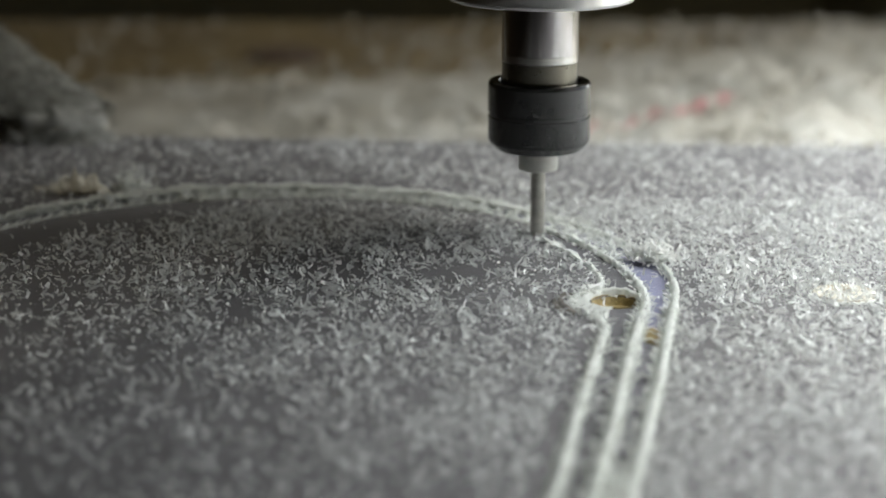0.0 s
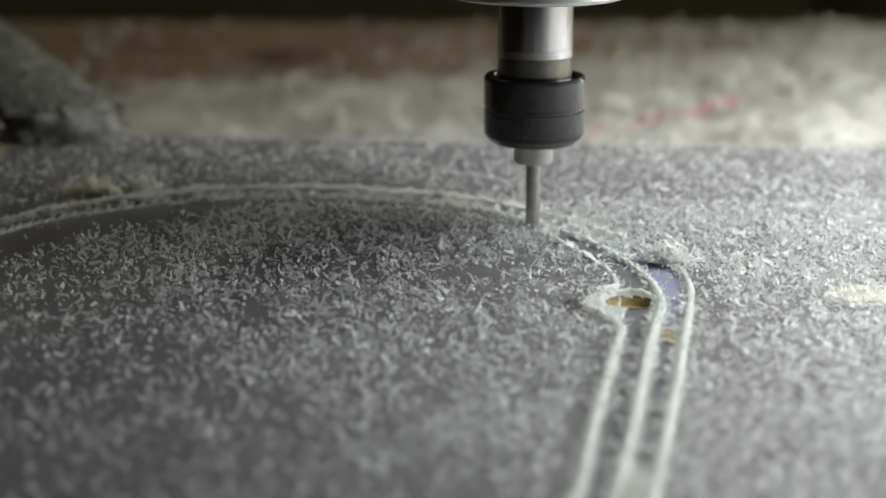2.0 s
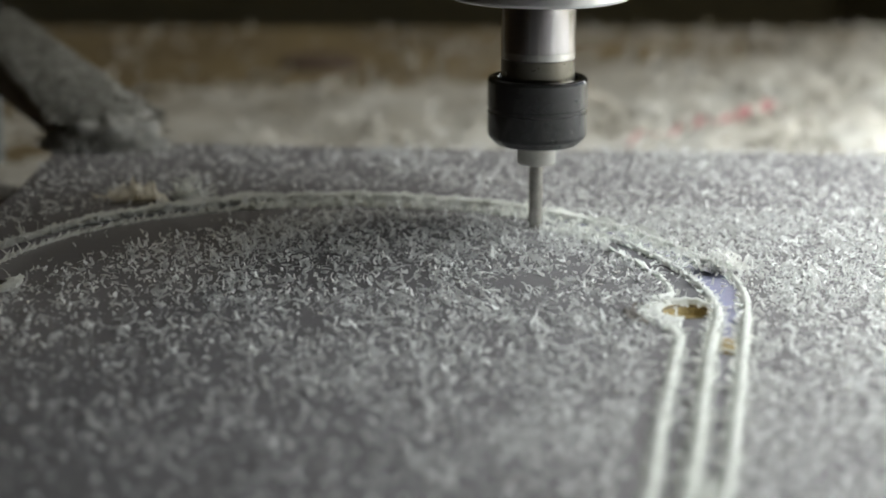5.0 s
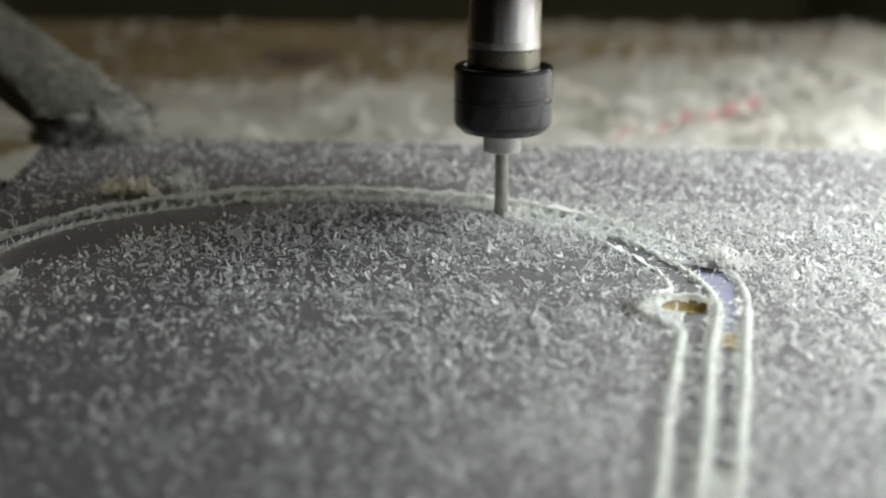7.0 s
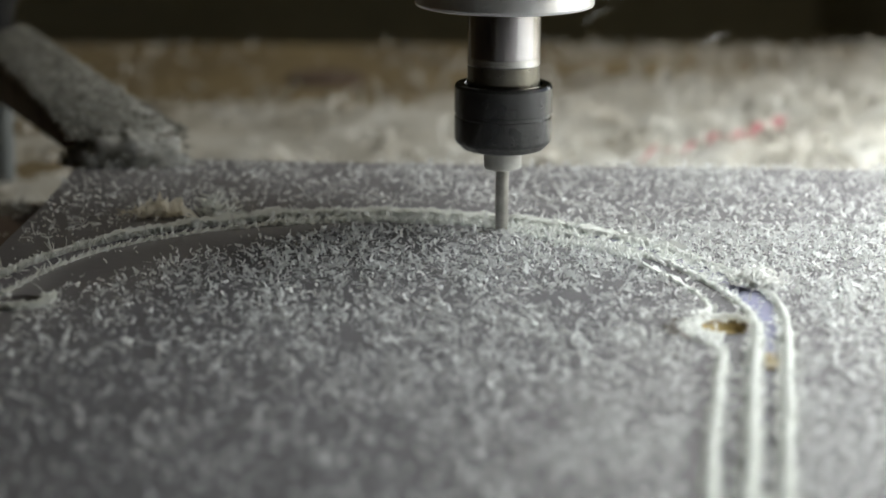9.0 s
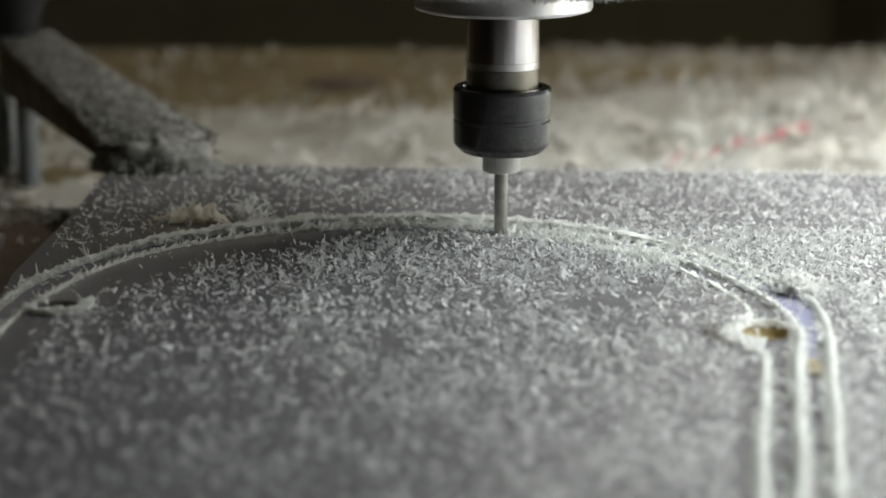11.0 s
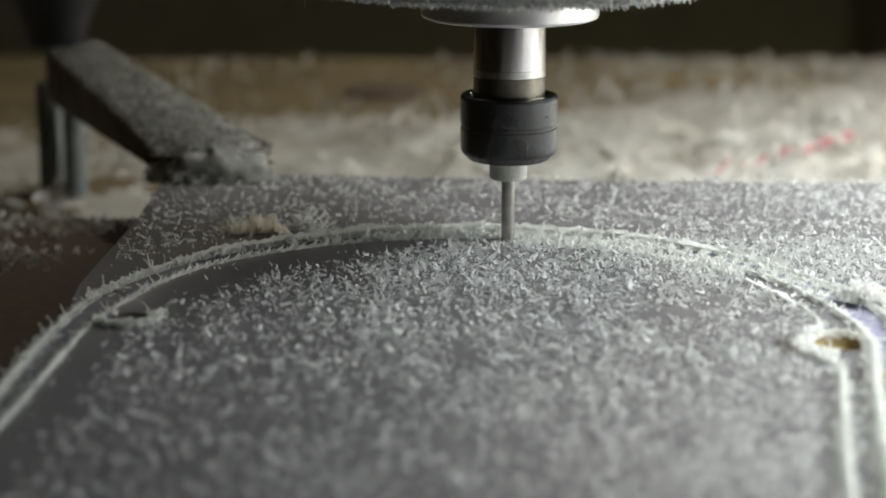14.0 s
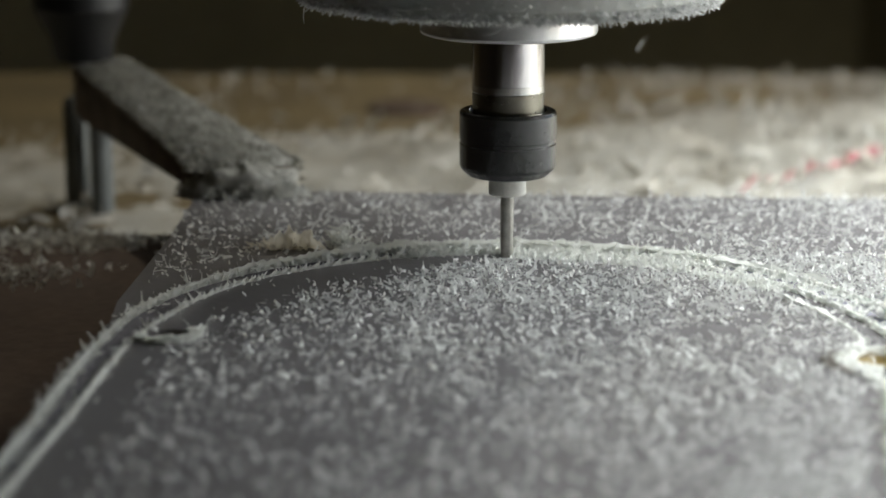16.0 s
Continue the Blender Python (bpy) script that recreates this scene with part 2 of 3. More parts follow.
for b in ((X1, Y0, Z0, X1 + 0.1, Y1, 0.0), (X1, Y0, 0.60, X1 + 0.1, Y1, Z1), (X1, Y0, 0.0, X1 + 0.1, 0.18, 0.60), (X1, 1.22, 0.0, X1 + 0.1, Y1, 0.60)):
    bb = box(*b)
    tmp = bpy.data.meshes.new("piece")
    bb.to_mesh(tmp)
    bb.free()
    bm.from_mesh(tmp)
    bpy.data.meshes.remove(tmp)
structure("wall_east", bm, WALL, "dark workshop wall with a window opening", "wall")

# ---------------------------------------------------------------- machine bed and boards
bed = tagged(new("machine_bed"), "worn wooden router bed littered with plastic waste", "machine bed")
bed.location = (0, 0.7, -0.04)
part("bed_board", box(-0.9, -0.75, -0.03, 0.55, 0.53, 0.0, 0.004), WOOD, bed, "worn brown wooden bed board")
for x in (-0.8, 0.45):
    for y in (-0.65, 0.42):
        part("leg", box(x, y, -0.91, x + 0.08, y + 0.08, -0.03, 0.004), PALE_METAL, bed)

bm = turned([(0.0, 0.0), (0.014, 0.0), (0.013, 0.002), (0.0, 0.0022)], 24)
bmesh.ops.transform(bm, matrix=Matrix.Translation((-0.085, 0.40, 0.0)) @ Matrix.Diagonal((1.5, 1.6, 1, 1)), verts=bm.verts)
part("knot", bm, DARK_WOOD, bed, "dark knot in the bed board")
board = tagged(new("backing_board"), "dark brown wooden board under the plastic sheet", "board")
board.location = (-0.1, 0.4, -0.04)
part("plank", box(-0.55, -0.3, 0.0, 0.70, 0.315, 0.02, 0.002), DARK_WOOD, board)
riser = tagged(part("spacer_board", box(-0.142, 0.12, -0.02, 0.45, 0.678, -0.006, 0.001), DARK_WOOD), "dark spacer board lifting the plastic sheet", "board")

# ---------------------------------------------------------------- the sheet and its grooves
N = 160
OUTER = curve([(0.011, 0.225), (0.0240, 0.300), (0.0372, 0.3731), (0.0416, 0.3987), (0.0480, 0.4357), (0.0543, 0.4755), (0.0579, 0.4994), (0.0575, 0.5264), (0.0490, 0.5499),
               (0.0350, 0.5730), (0.0195, 0.590), (0.0026, 0.6015), (-0.030, 0.6115), (-0.066, 0.6115), (-0.0989, 0.5985),
               (-0.126, 0.575), (-0.1437, 0.541), (-0.1485, 0.515), (-0.1515, 0.482), (-0.1540, 0.430), (-0.159, 0.36), (-0.166, 0.27), (-0.170, 0.20)], N)
INNER = curve([(0.004, 0.225), (0.0175, 0.300), (0.0306, 0.376), (0.0345, 0.3986), (0.0408, 0.4396), (0.0476, 0.4794), (0.0499, 0.4941), (0.0490, 0.5124), (0.0444, 0.5319),
               (0.0370, 0.5515), (0.0294, 0.5640), (0.0187, 0.5770), (0.0026, 0.590), (-0.0308, 0.6005), (-0.0642, 0.5995), (-0.0956, 0.5866),
               (-0.122, 0.5625), (-0.1355, 0.5305), (-0.1415, 0.5062), (-0.1431, 0.4888), (-0.1466, 0.4388), (-0.150, 0.3976), (-0.157, 0.30), (-0.163, 0.20)], N)
# the wall left by the cutter so far, from the near end to where the cutter stands at the start
WALL_CUT = curve([(-0.007, 0.225), (0.0085, 0.300), (0.0211, 0.364), (0.0264, 0.3985), (0.0324, 0.4354), (0.0378, 0.4700), (0.0345, 0.4805), (0.0316, 0.4905), (0.0332, 0.4975),
                  (0.0385, 0.5030), (0.0405, 0.5110), (0.0378, 0.5261), (0.0327, 0.5405), (0.0268, 0.5540)], 110)
TOOL = [
    (0, 0.0260, 0.5583),
    (0.5, 0.0259, 0.5604),
    (1, 0.0252, 0.5640),
    (1.5, 0.0236, 0.5668),
    (2, 0.0213, 0.5685),
    (2.5, 0.0189, 0.5688),
    (3, 0.0167, 0.5695),
    (3.5, 0.0149, 0.5717),
    (4, 0.0129, 0.5731),
    (6.5, 0.0024, 0.5846),
    (7, 0.0004, 0.5864),
    (7.5, -0.0023, 0.5871),
    (8, -0.0045, 0.5888),
    (8.5, -0.0070, 0.5899),
    (9, -0.0092, 0.5912),
    (11.5, -0.0220, 0.5949),
    (12, -0.0245, 0.5960),
    (12.5, -0.0271, 0.5966),
    (13, -0.0298, 0.5972),
    (13.5, -0.0325, 0.5973),
    (14, -0.0351, 0.5980),
    (14.5, -0.0377, 0.5980),
    (15, -0.0403, 0.5978),
    (15.5, -0.0429, 0.5985),
    (16, -0.0458, 0.5983),
]
CUT_LINE = curve([(x + (0.0012 if k == 0 else 0), y - 0.0017) for k, (t, x, y) in enumerate(TOOL) if k % 2 == 0], 60)

sheet = tagged(new("plastic_sheet"), "grey plastic sheet with a half milled rounded groove", "plastic sheet")
split = int(np.argmin(np.hypot(OUTER[:, 0] + 0.1495, OUTER[:, 1] - 0.522)))
rim = [tuple(p) for p in OUTER] + [(p[0] - 0.0022, p[1]) for p in OUTER[:split - 1:-1]] + [(-0.1510, 0.545), (-0.1470, 0.62), (-0.1462, 0.690), (-0.1148, 0.6915), (0.0, 0.6835), (0.46, 0.668), (0.46, 0.14), (-0.003, 0.14)]
slab("outer_sheet", [rim], -0.006, 0.0, PLASTIC, sheet)
cutpt = int(np.argmin(np.hypot(INNER[:, 0] - 0.0294, INNER[:, 1] - 0.564)))
panel = [tuple(p) for p in WALL_CUT] + [tuple(p) for p in INNER[cutpt + 1:]] + [(-0.165, 0.14), (-0.012, 0.14)]
slab("inner_panel", [panel, ring(-0.1330, 0.5115, 0.0062)], -0.006, 0.0, PLASTIC, sheet)


def ribbon(name, a, b, z, mat, parent, label):
    n = min(len(a), len(b))
    v = [(x, y, z) for x, y in a] + [(x, y, z) for x, y in b]
    f = [(i, i + 1, len(a) + i + 1, len(a) + i) for i in range(n - 1)]
    ob = raw(name, v, f, mat, parent, smooth=False)
    ob["label"] = label
    return ob


mid0, mid1 = [int(np.argmin(np.hypot(OUTER[:, 0] - a, OUTER[:, 1] - b))) for a, b in ((0.0560, 0.477), (0.0535, 0.5400))]
mid2 = int(np.argmin(np.hypot(OUTER[:, 0] - 0.010, OUTER[:, 1] - 0.596)))
lip = np.array([0.0004, 0])
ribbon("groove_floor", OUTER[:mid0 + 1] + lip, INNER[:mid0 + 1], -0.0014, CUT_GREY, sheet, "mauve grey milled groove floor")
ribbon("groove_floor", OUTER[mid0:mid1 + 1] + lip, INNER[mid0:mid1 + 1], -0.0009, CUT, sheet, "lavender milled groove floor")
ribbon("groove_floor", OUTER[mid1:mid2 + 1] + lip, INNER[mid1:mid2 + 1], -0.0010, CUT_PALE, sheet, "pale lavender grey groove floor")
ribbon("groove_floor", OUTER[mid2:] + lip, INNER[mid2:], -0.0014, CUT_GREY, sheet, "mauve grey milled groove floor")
inner_near = curve(INNER[:cutpt + 2], 110)
floor_rim = [tuple(p) for p in WALL_CUT] + [tuple(p) for p in inner_near[::-1]]
slab("pass_floor", [floor_rim, ring(0.0425, 0.4936, 0.0058)], -0.0050, -0.0007, CUT_FRESH, sheet)
for x, y in ((0.0425, 0.4936), (-0.1330, 0.5115)):
    bm = turned([(0.0064, -0.0012), (0.0062, -0.0024), (0.0055, -0.0030), (0.0, -0.0032)] if x < 0 else [(0.0060, -0.0004), (0.0057, -0.0012), (0.0050, -0.0028), (0.0, -0.0032)], 28)
    bmesh.ops.translate(bm, verts=bm.verts, vec=(x, y, 0))
    part("screw_hole", bm, HOLE, sheet, "amber lined drilled hole")
bm = turned([(0.0034, -0.0016), (0.0032, -0.0007), (0.0018, -0.0004), (0.0, -0.0003)], 26)
for vert in bm.verts:
    vert.co.xy = vert.co.xy * (1 + 0.5 * noise.noise((vert.co.x * 420, vert.co.y * 420, 3)))
    vert.co += Vector((0.0492, 0.4668 + 0.6 * vert.co.y, 0))
part("adhesive_spot", bm, HOLE, sheet, "tan adhesive spot in the groove")

# ---------------------------------------------------------------- burrs along the cuts


def burr(seed, line, tall, wide, lean, gaps, label, core=1.0):
    s = Shreds(seed)
    r = s.r
    seg = np.diff(line, axis=0)
    dist = np.concatenate([[0], np.cumsum(np.linalg.norm(seg, axis=1))])
    count = int(dist[-1] / 0.00012)
    for k in range(count):
        d = r.uniform(0, dist[-1])
        i = min(int(np.searchsorted(dist, d)), len(seg)) - 1
        i = max(i, 0)
        u = (d - dist[i]) / max(dist[i + 1] - dist[i], 1e-9)
        x, y = line[i] + seg[i] * u
        tx, ty = seg[i] / np.linalg.norm(seg[i])
        g = noise.noise((x * 170, y * 170, seed)) * 0.5 + 0.5
        if g < gaps or (seed == 12 and math.hypot(x - 0.0425, y - 0.4936) < 0.0074) or (seed == 13 and math.hypot(x - 0.0415, y - 0.4905) < 0.0112):
            continue
        low = 0.5 if x > 0.012 and y > 0.497 else 0.62 if x < -0.075 else 1.0
        if x < -0.075 and r.random() < 0.35:
            continue
        if low == 0.5 and r.random() < 0.3:
            continue
        h = low * tall * (0.35 + 0.9 * g) * r.uniform(0.4, 1.15)
        nx, ny = -ty, tx
        o = r.gauss(0, wide / 2.2) * (0.6 if x < -0.075 else 1.0)
        ln = lean + r.gauss(0, 0.5)
        ahead = (tx * r.uniform(-0.9, 0.9) + nx * ln, ty * r.uniform(-0.9, 0.9) + ny * ln, 1.0)
        up = (nx * r.choice((-1, 1)), ny * r.choice((-1, 1)), 0.2)
        s.strip((x + nx * o, y + ny * o, -0.0012), ahead, up, h + 0.001, r.uniform(0.0006, 0.0016), r.uniform(-0.3, 1.6), taper=0.6)
    for k in range(int(dist[-1] / 0.005)):
        i = r.randrange(len(seg))
        x, y = line[i]
        if x < 0.012 or y < 0.49:
            s.strip((x, y, 0), (r.gauss(0, .7), r.gauss(0, .7), 1), (r.gauss(0, 1), r.gauss(0, 1), 0.2), r.uniform(0.0025, 0.0048), 0.0006, r.uniform(-1, 1.5), rows=5)
    n0 = len(s.v)
    step = line if len(line) > 1600 else curve(line[::4], 1500)
    for k, (x, y) in enumerate(step):
        a, b = step[max(k - 1, 0)], step[min(k + 1, len(step) - 1)]
        tx, ty = (b - a) / np.linalg.norm(b - a)
        g = noise.noise((x * 170, y * 170, seed)) * 0.5 + 0.5
        q = noise.noise((x * 900, y * 900, seed)) * 0.5
        solid = core if core != 1.0 else 1.0 + 0.8 * min(1.0, max(0.0, (0.52 - y) / 0.05))
        hh = tall * (0.12 + 0.45 * g + 0.6 * q) * solid
        if seed == 13 and math.hypot(x - 0.0415, y - 0.4905) < 0.0112:
            hh = 0.0004
        hh *= 0.5 if x > 0.012 and y > 0.497 else 0.62 if x < -0.075 else 1.0
        ww = wide * (0.38 + 0.35 * g + 0.45 * q) * (1.0 + 0.4 * (min(solid, 2.0) - 1.0))
        ww *= 0.65 if x < -0.075 else 1.0
        for o, z in ((-1, -0.0015), (-0.75, 0.45), (-0.1, 1.0), (0.7, 0.5), (1, -0.0015)):
            wob = 0.22 * noise.noise((x * 1300 + o * 3, y * 1300, seed)) + 0.15 * noise.noise((x * 3300 + o * 5, y * 3300, seed))
            s.v.append((x - ty * o * ww, y + tx * o * ww, z if z < 0 else max(0.0001, hh * (z + 2 * wob))))
        if k:
            for j in range(4):
                i = n0 + 5 * k + j
                s.f.append((i - 5, i - 4, i + 1, i))
    return s.done("burr_ridge", BURR, label, "", sheet)


burr(11, OUTER, 0.0028, 0.0020, 0.15, 0.20, "ragged pale burr along the outer groove")
burr(12, INNER, 0.0028, 0.0020, -0.1, 0.12, "ragged pale burr along the groove")
burr(13, WALL_CUT, 0.0022, 0.0020, 0.0, 0.10, "ragged pale burr along the fresh cut")
# thick torn lip round the hole in the fresh cut, widest on the side away from the groove
v, f = [], []
for i in range(121):
    a = 0.10 + 4.45 * i / 120
    g = noise.noise((math.cos(a) * 4, math.sin(a) * 4, 8))
    wide = min(1.0, max(0.12, (a - 0.7) / 1.2)) * min(1.0, max(0.25, (4.80 - a) / 0.35))
    ri, ro = 0.0060 + 0.0004 * g, 0.0112 + 0.0007 * noise.noise((math.cos(a) * 9, math.sin(a) * 9, 2))
    pi = Vector((0.0425 + ri * math.cos(a), 0.4936 + ri * math.sin(a), 0))
    po = Vector((0.0408 + ro * math.cos(a), 0.4890 + ro * 1.08 * math.sin(a), 0))
    po = pi + (po - pi) * wide if a > 1.2 else pi + Vector((math.cos(a), math.sin(a), 0)) * 0.0014
    tall = 0.0013 + 0.0007 * max(0.0, math.sin(a)) + 0.0005 * g
    for j in range(8):
        u = j / 7
        p = pi.lerp(po, u)
        q = noise.noise((p.x * 700, p.y * 700, 5)) + 0.6 * noise.noise((p.x * 2200, p.y * 2200, 6))
        dome = (1.0 - 0.45 * math.sin(math.pi * u) ** 2) * min(1.0, 4.5 * u, 4.0 * (1 - u))
        v.append((p.x + 0.0002 * q, p.y, -0.0012 + (tall + 0.0012) * dome + 0.0004 * q * dome))
    if i:
        for j in range(7):
            k = 8 * i + j
            f.append((k - 8, k - 7, k + 1, k))
raw("torn_lip", v, f, BURR, sheet)["label"] = "thick torn white lip round the hole"
# thin curled skin peeled up beside the lip
for rad, z1, a0, a1 in ((0.0128, 0.0016, 2.3, 3.9), (0.0142, 0.0010, 2.6, 3.7)):
    v, f = [], []
    for i in range(41):
        a = a0 + (a1 - a0) * i / 40
        h = z1 * (0.35 + 0.9 * math.sin(math.pi * i / 40)) * (1 + 0.5 * noise.noise((a * 7, rad * 900, 1)))
        for o, z in ((0.0, 0.0), (0.0003, 0.5), (-0.0002, 0.85), (-0.0009, 1.0)):
            v.append((0.0410 + (rad + o) * math.cos(a), 0.4885 + (rad + o) * math.sin(a), z * h))
        if i:
            for j in range(3):
                k = 4 * i + j
                f.append((k - 4, k - 3, k + 1, k))
    raw("peeled_skin", v, f, PEEL, sheet)["label"] = "brownish grey skin peeled up beside the hole"


def torn_film(seed, line, x0, x1, tall, lean, label, shift=0.0):
    """A thin ragged skin of plastic standing along a cut between two places in x."""
    fine = curve(line[::3], 900)
    v, f, last = [], [], None
    for k in range(1, len(fine) - 1):
        x, y = fine[k]
        if not x0 < x < x1 or y < 0.50:
            last = None
            continue
        t = fine[k + 1] - fine[k - 1]
        nx, ny = np.array((-t[1], t[0])) / np.linalg.norm(t)
        ends = min(1.0, (x - x0) / 0.006, (x1 - x) / 0.006)
        g = noise.noise((x * 110, y * 110, seed)) + 0.7 * noise.noise((x * 420, y * 420, seed)) + 0.4 * noise.noise((x * 1500, y * 1500, seed))
        h = ends * tall * max(0.08, 0.75 + 0.65 * g)
        bend = lean * (1 + 0.7 * noise.noise((x * 200, y * 200, seed + 9)))
        n0 = len(v)
        for u in (0.0, 0.4, 0.75, 1.0):
            o = shift + bend * h * u * u + 0.0002 * noise.noise((x * 900, y * 900, u * 3))
            v.append((x + nx * o, y + ny * o, -0.0008 + (h + 0.0008) * u))
        if last is not None:
            f += [(last + j, last + j + 1, n0 + j + 1, n0 + j) for j in range(3)]
        last = n0
    ob = raw("torn_film", v, f, BURR, sheet)
    ob["label"] = label


torn_film(3, OUTER, -0.128, 0.030, 0.0024, 0.5, "thin ragged film torn up along the groove", 0.0004)
torn_film(4, OUTER, -0.100, 0.045, 0.0017, -0.5, "thin ragged film torn up along the groove", -0.0010)
torn_film(6, WALL_CUT, 0.0, 0.042, 0.0020, 0.6, "thin ragged film torn up along the fresh cut")
# regular teeth left by the cutter on the lip of the groove
tooth = Shreds(35)
fine = curve(INNER[::3], 1200)
gone = 0.0
for k in range(1, len(fine) - 1):
    t = fine[k + 1] - fine[k]
    gone += float(np.linalg.norm(t))
    x, y = fine[k]
    if gone < 0.0033 or not -0.140 < x < -0.030 or y < 0.50:
        continue
    gone = tooth.r.uniform(-0.0004, 0.0003)
    t = t / np.linalg.norm(t)
    for j in range(3):
        tooth.strip((x - t[1] * 0.0004 + t[0] * 0.0004 * j, y + t[0] * 0.0004 + t[1] * 0.0004 * j, 0.0002), (t[0] * -0.9 - t[1] * 0.3, t[1] * -0.9 + t[0] * 0.3, 0.75), (t[1], -t[0], 0.5),
                    tooth.r.uniform(0.0017, 0.0027), 0.0013, tooth.r.uniform(0.1, 0.7), taper=0.75)
tooth.done("burr_teeth", BURR, "row of slanted white burr teeth", "", sheet)
burr(15, curve([(-0.1330 + 0.0072 * math.cos(a), 0.5115 + 0.0072 * math.sin(a)) for a in np.linspace(-2.7, 1.0, 14)], 60), 0.0022, 0.0020, 0.0, 0.02, "white looped burr round the hole", 2.0)
burr(18, curve([(0.1000 + 0.0082 * math.cos(a), 0.4990 + 0.0082 * math.sin(a)) for a in np.linspace(0.3, 5.9, 20)], 60), 0.0010, 0.0019, 0.0, 0.02, "white burr round a far drilled hole", 0.9)
s = Shreds(31)
for k in range(70):
    a = s.r.uniform(1.7, 4.4)
    rr = 0.0094 + s.r.gauss(0, 0.0007)
    x, y = 0.0408 + rr * math.cos(a), 0.4895 + rr * math.sin(a)
    s.strip((x, y, s.r.uniform(0, 0.0008)), (-math.sin(a) + s.r.gauss(0, .5), math.cos(a) + s.r.gauss(0, .5), s.r.uniform(0.05, 0.4)), (math.cos(a), math.sin(a), .4), s.r.uniform(0.0010, 0.0018), 0.0007, s.r.uniform(0, 1.8))
for k in range(160):
    a = s.r.uniform(3.4, 6.6)
    rr = 0.0068 + s.r.gauss(0, 0.0007)
    x, y = -0.1330 + rr * math.cos(a), 0.5115 + rr * math.sin(a)
    s.strip((x, y, s.r.uniform(0, 0.0008)), (-math.sin(a), math.cos(a), s.r.uniform(0.0, 0.5)), (math.cos(a), math.sin(a), .4), s.r.uniform(0.002, 0.004), 0.0012, s.r.uniform(0, 1.2))
s.done("hole_burr", BURR, "ring of pale curled burr round a drilled hole", "", sheet)

# ---------------------------------------------------------------- chips on the sheet


def side_of(line, x, y):
    d = np.hypot(line[:, 0] - x, line[:, 1] - y)
    return float(d.min()), int(d.argmin())


def density(x, y):
    di, ki = side_of(INNER, x, y)
    do, ko = side_of(OUTER, x, y)
    n = noise.noise((x * 26, y * 26, 3.0)) * 0.5 + noise.noise((x * 90, y * 90, 7.0)) * 0.5
    cx, cy = -0.048, 0.44
    inside = math.hypot(x - cx, y - cy) < math.hypot(INNER[ki, 0] - cx, INNER[ki, 1] - cy)
    if inside:
        dw, _ = side_of(WALL_CUT, x, y)
        if di < 0.003:
            return 0.0
        if x > 0.0 and y < 0.565:
            t = dw
            if WALL_CUT[side_of(WALL_CUT, x, y)[1], 0] < x - 0.0002 and t < 0.02:
                return 0.05
            d = 0.10 if dw < 0.0055 and y < 0.475 else 1.0
        else:
            clear = 0.002 + (0.015 if y > 0.53 else 0.007) * min(1.0, max(0.0, (-0.03 - x) / 0.07))
            d = min(1.0, max(0.04, (di - clear) / 0.007))
        d *= 0.50 + 0.50 * min(1, max(0, (x + 0.135) / 0.10))
        d *= 1 - 0.48 * min(1, max(0, (0.02 - x) / 0.06)) * min(1, max(0, (0.50 - y) / 0.06))
        return 0.92 * d * (0.66 + 1.1 * n)
    if di < 0.010 and do < 0.010 and di + do < 0.014:
        return 0.03
    if y > 0.60 or x < -0.1:
        d = 0.42 + 0.46 * min(1, max(0, (x + 0.10) / 0.17))
        if do < 0.012 and x < 0.0:
            d *= 0.35
        return 0.62 * d * (0.62 + 1.1 * n)
    return (1.05 if y < 0.5 else 1.15) * (0.75 + 0.75 * n) * (0.35 if do < 0.006 and 0.495 < y < 0.535 else 1.0)


s = Shreds(5)
r = s.r
tries = 0
while tries < 150000:
    tries += 1
    y = 0.30 + 0.39 * r.random() ** 0.95
    x = -0.165 + 0.41 * r.random()
    if (x < -0.146 and y > 0.53) or y > 0.688 - 0.03 * max(x, 0):
        continue
    if x < -0.12 and y < 0.545:
        kk = side_of(OUTER, x, y)[1]
        if x < OUTER[kk, 0] - 0.001:
            continue
    if r.random() < density(x, y):
        s.chip(x, y, 0.0, r.choice((0.0007, 0.0010, 0.0013, 0.0015, 0.0018, 0.0021, 0.0026)))
for k in range(9000):
    x, y = r.uniform(0.24, 0.455), r.uniform(0.25, 0.665)
    s.chip(x, y, 0.0, r.choice((0.002, 0.003, 0.004)))
s.done("plastic_chips", CHIP, "small curled white plastic chips scattered over the sheet", "chips")

# single larger curls, told apart on the sheet
curls = []
for k in range(6):
    c = Shreds(300 + k)
    c.strip((0, 0, 0.0004), (1, 0, 0.25), (0, c.r.uniform(-.5, .5), 1), 0.0034 + 0.0004 * k, 0.0010, 1.2 + 0.35 * k, rows=7, taper=0.4)
    c.strip((0.0003, 0.0002, 0.0003), (-0.6, 0.8, 0.3), (0, 0, 1), 0.0018, 0.0008, 1.4)
    curls.append(c)
made = []
while len(made) < 70:
    x, y = r.uniform(-0.13, 0.11), r.uniform(0.40, 0.66)
    if r.random() > density(x, y):
        continue
    k = r.randrange(6)
    if x < -0.12 and y < 0.55:
        continue
    m = pose(x, y, 0.0005, 0, 0, r.uniform(0, 360))
    first = next((ob for q, ob in made if q == k), None)
    if first:
        made.append((k, copy_thing(first, m)))
    else:
        ob = tagged(raw("curled_shaving", curls[k].v, curls[k].f, CHIP), "single curled white plastic shaving on the sheet", "shaving", group="loose shavings")
        ob.matrix_basis = m
        made.append((k, ob))

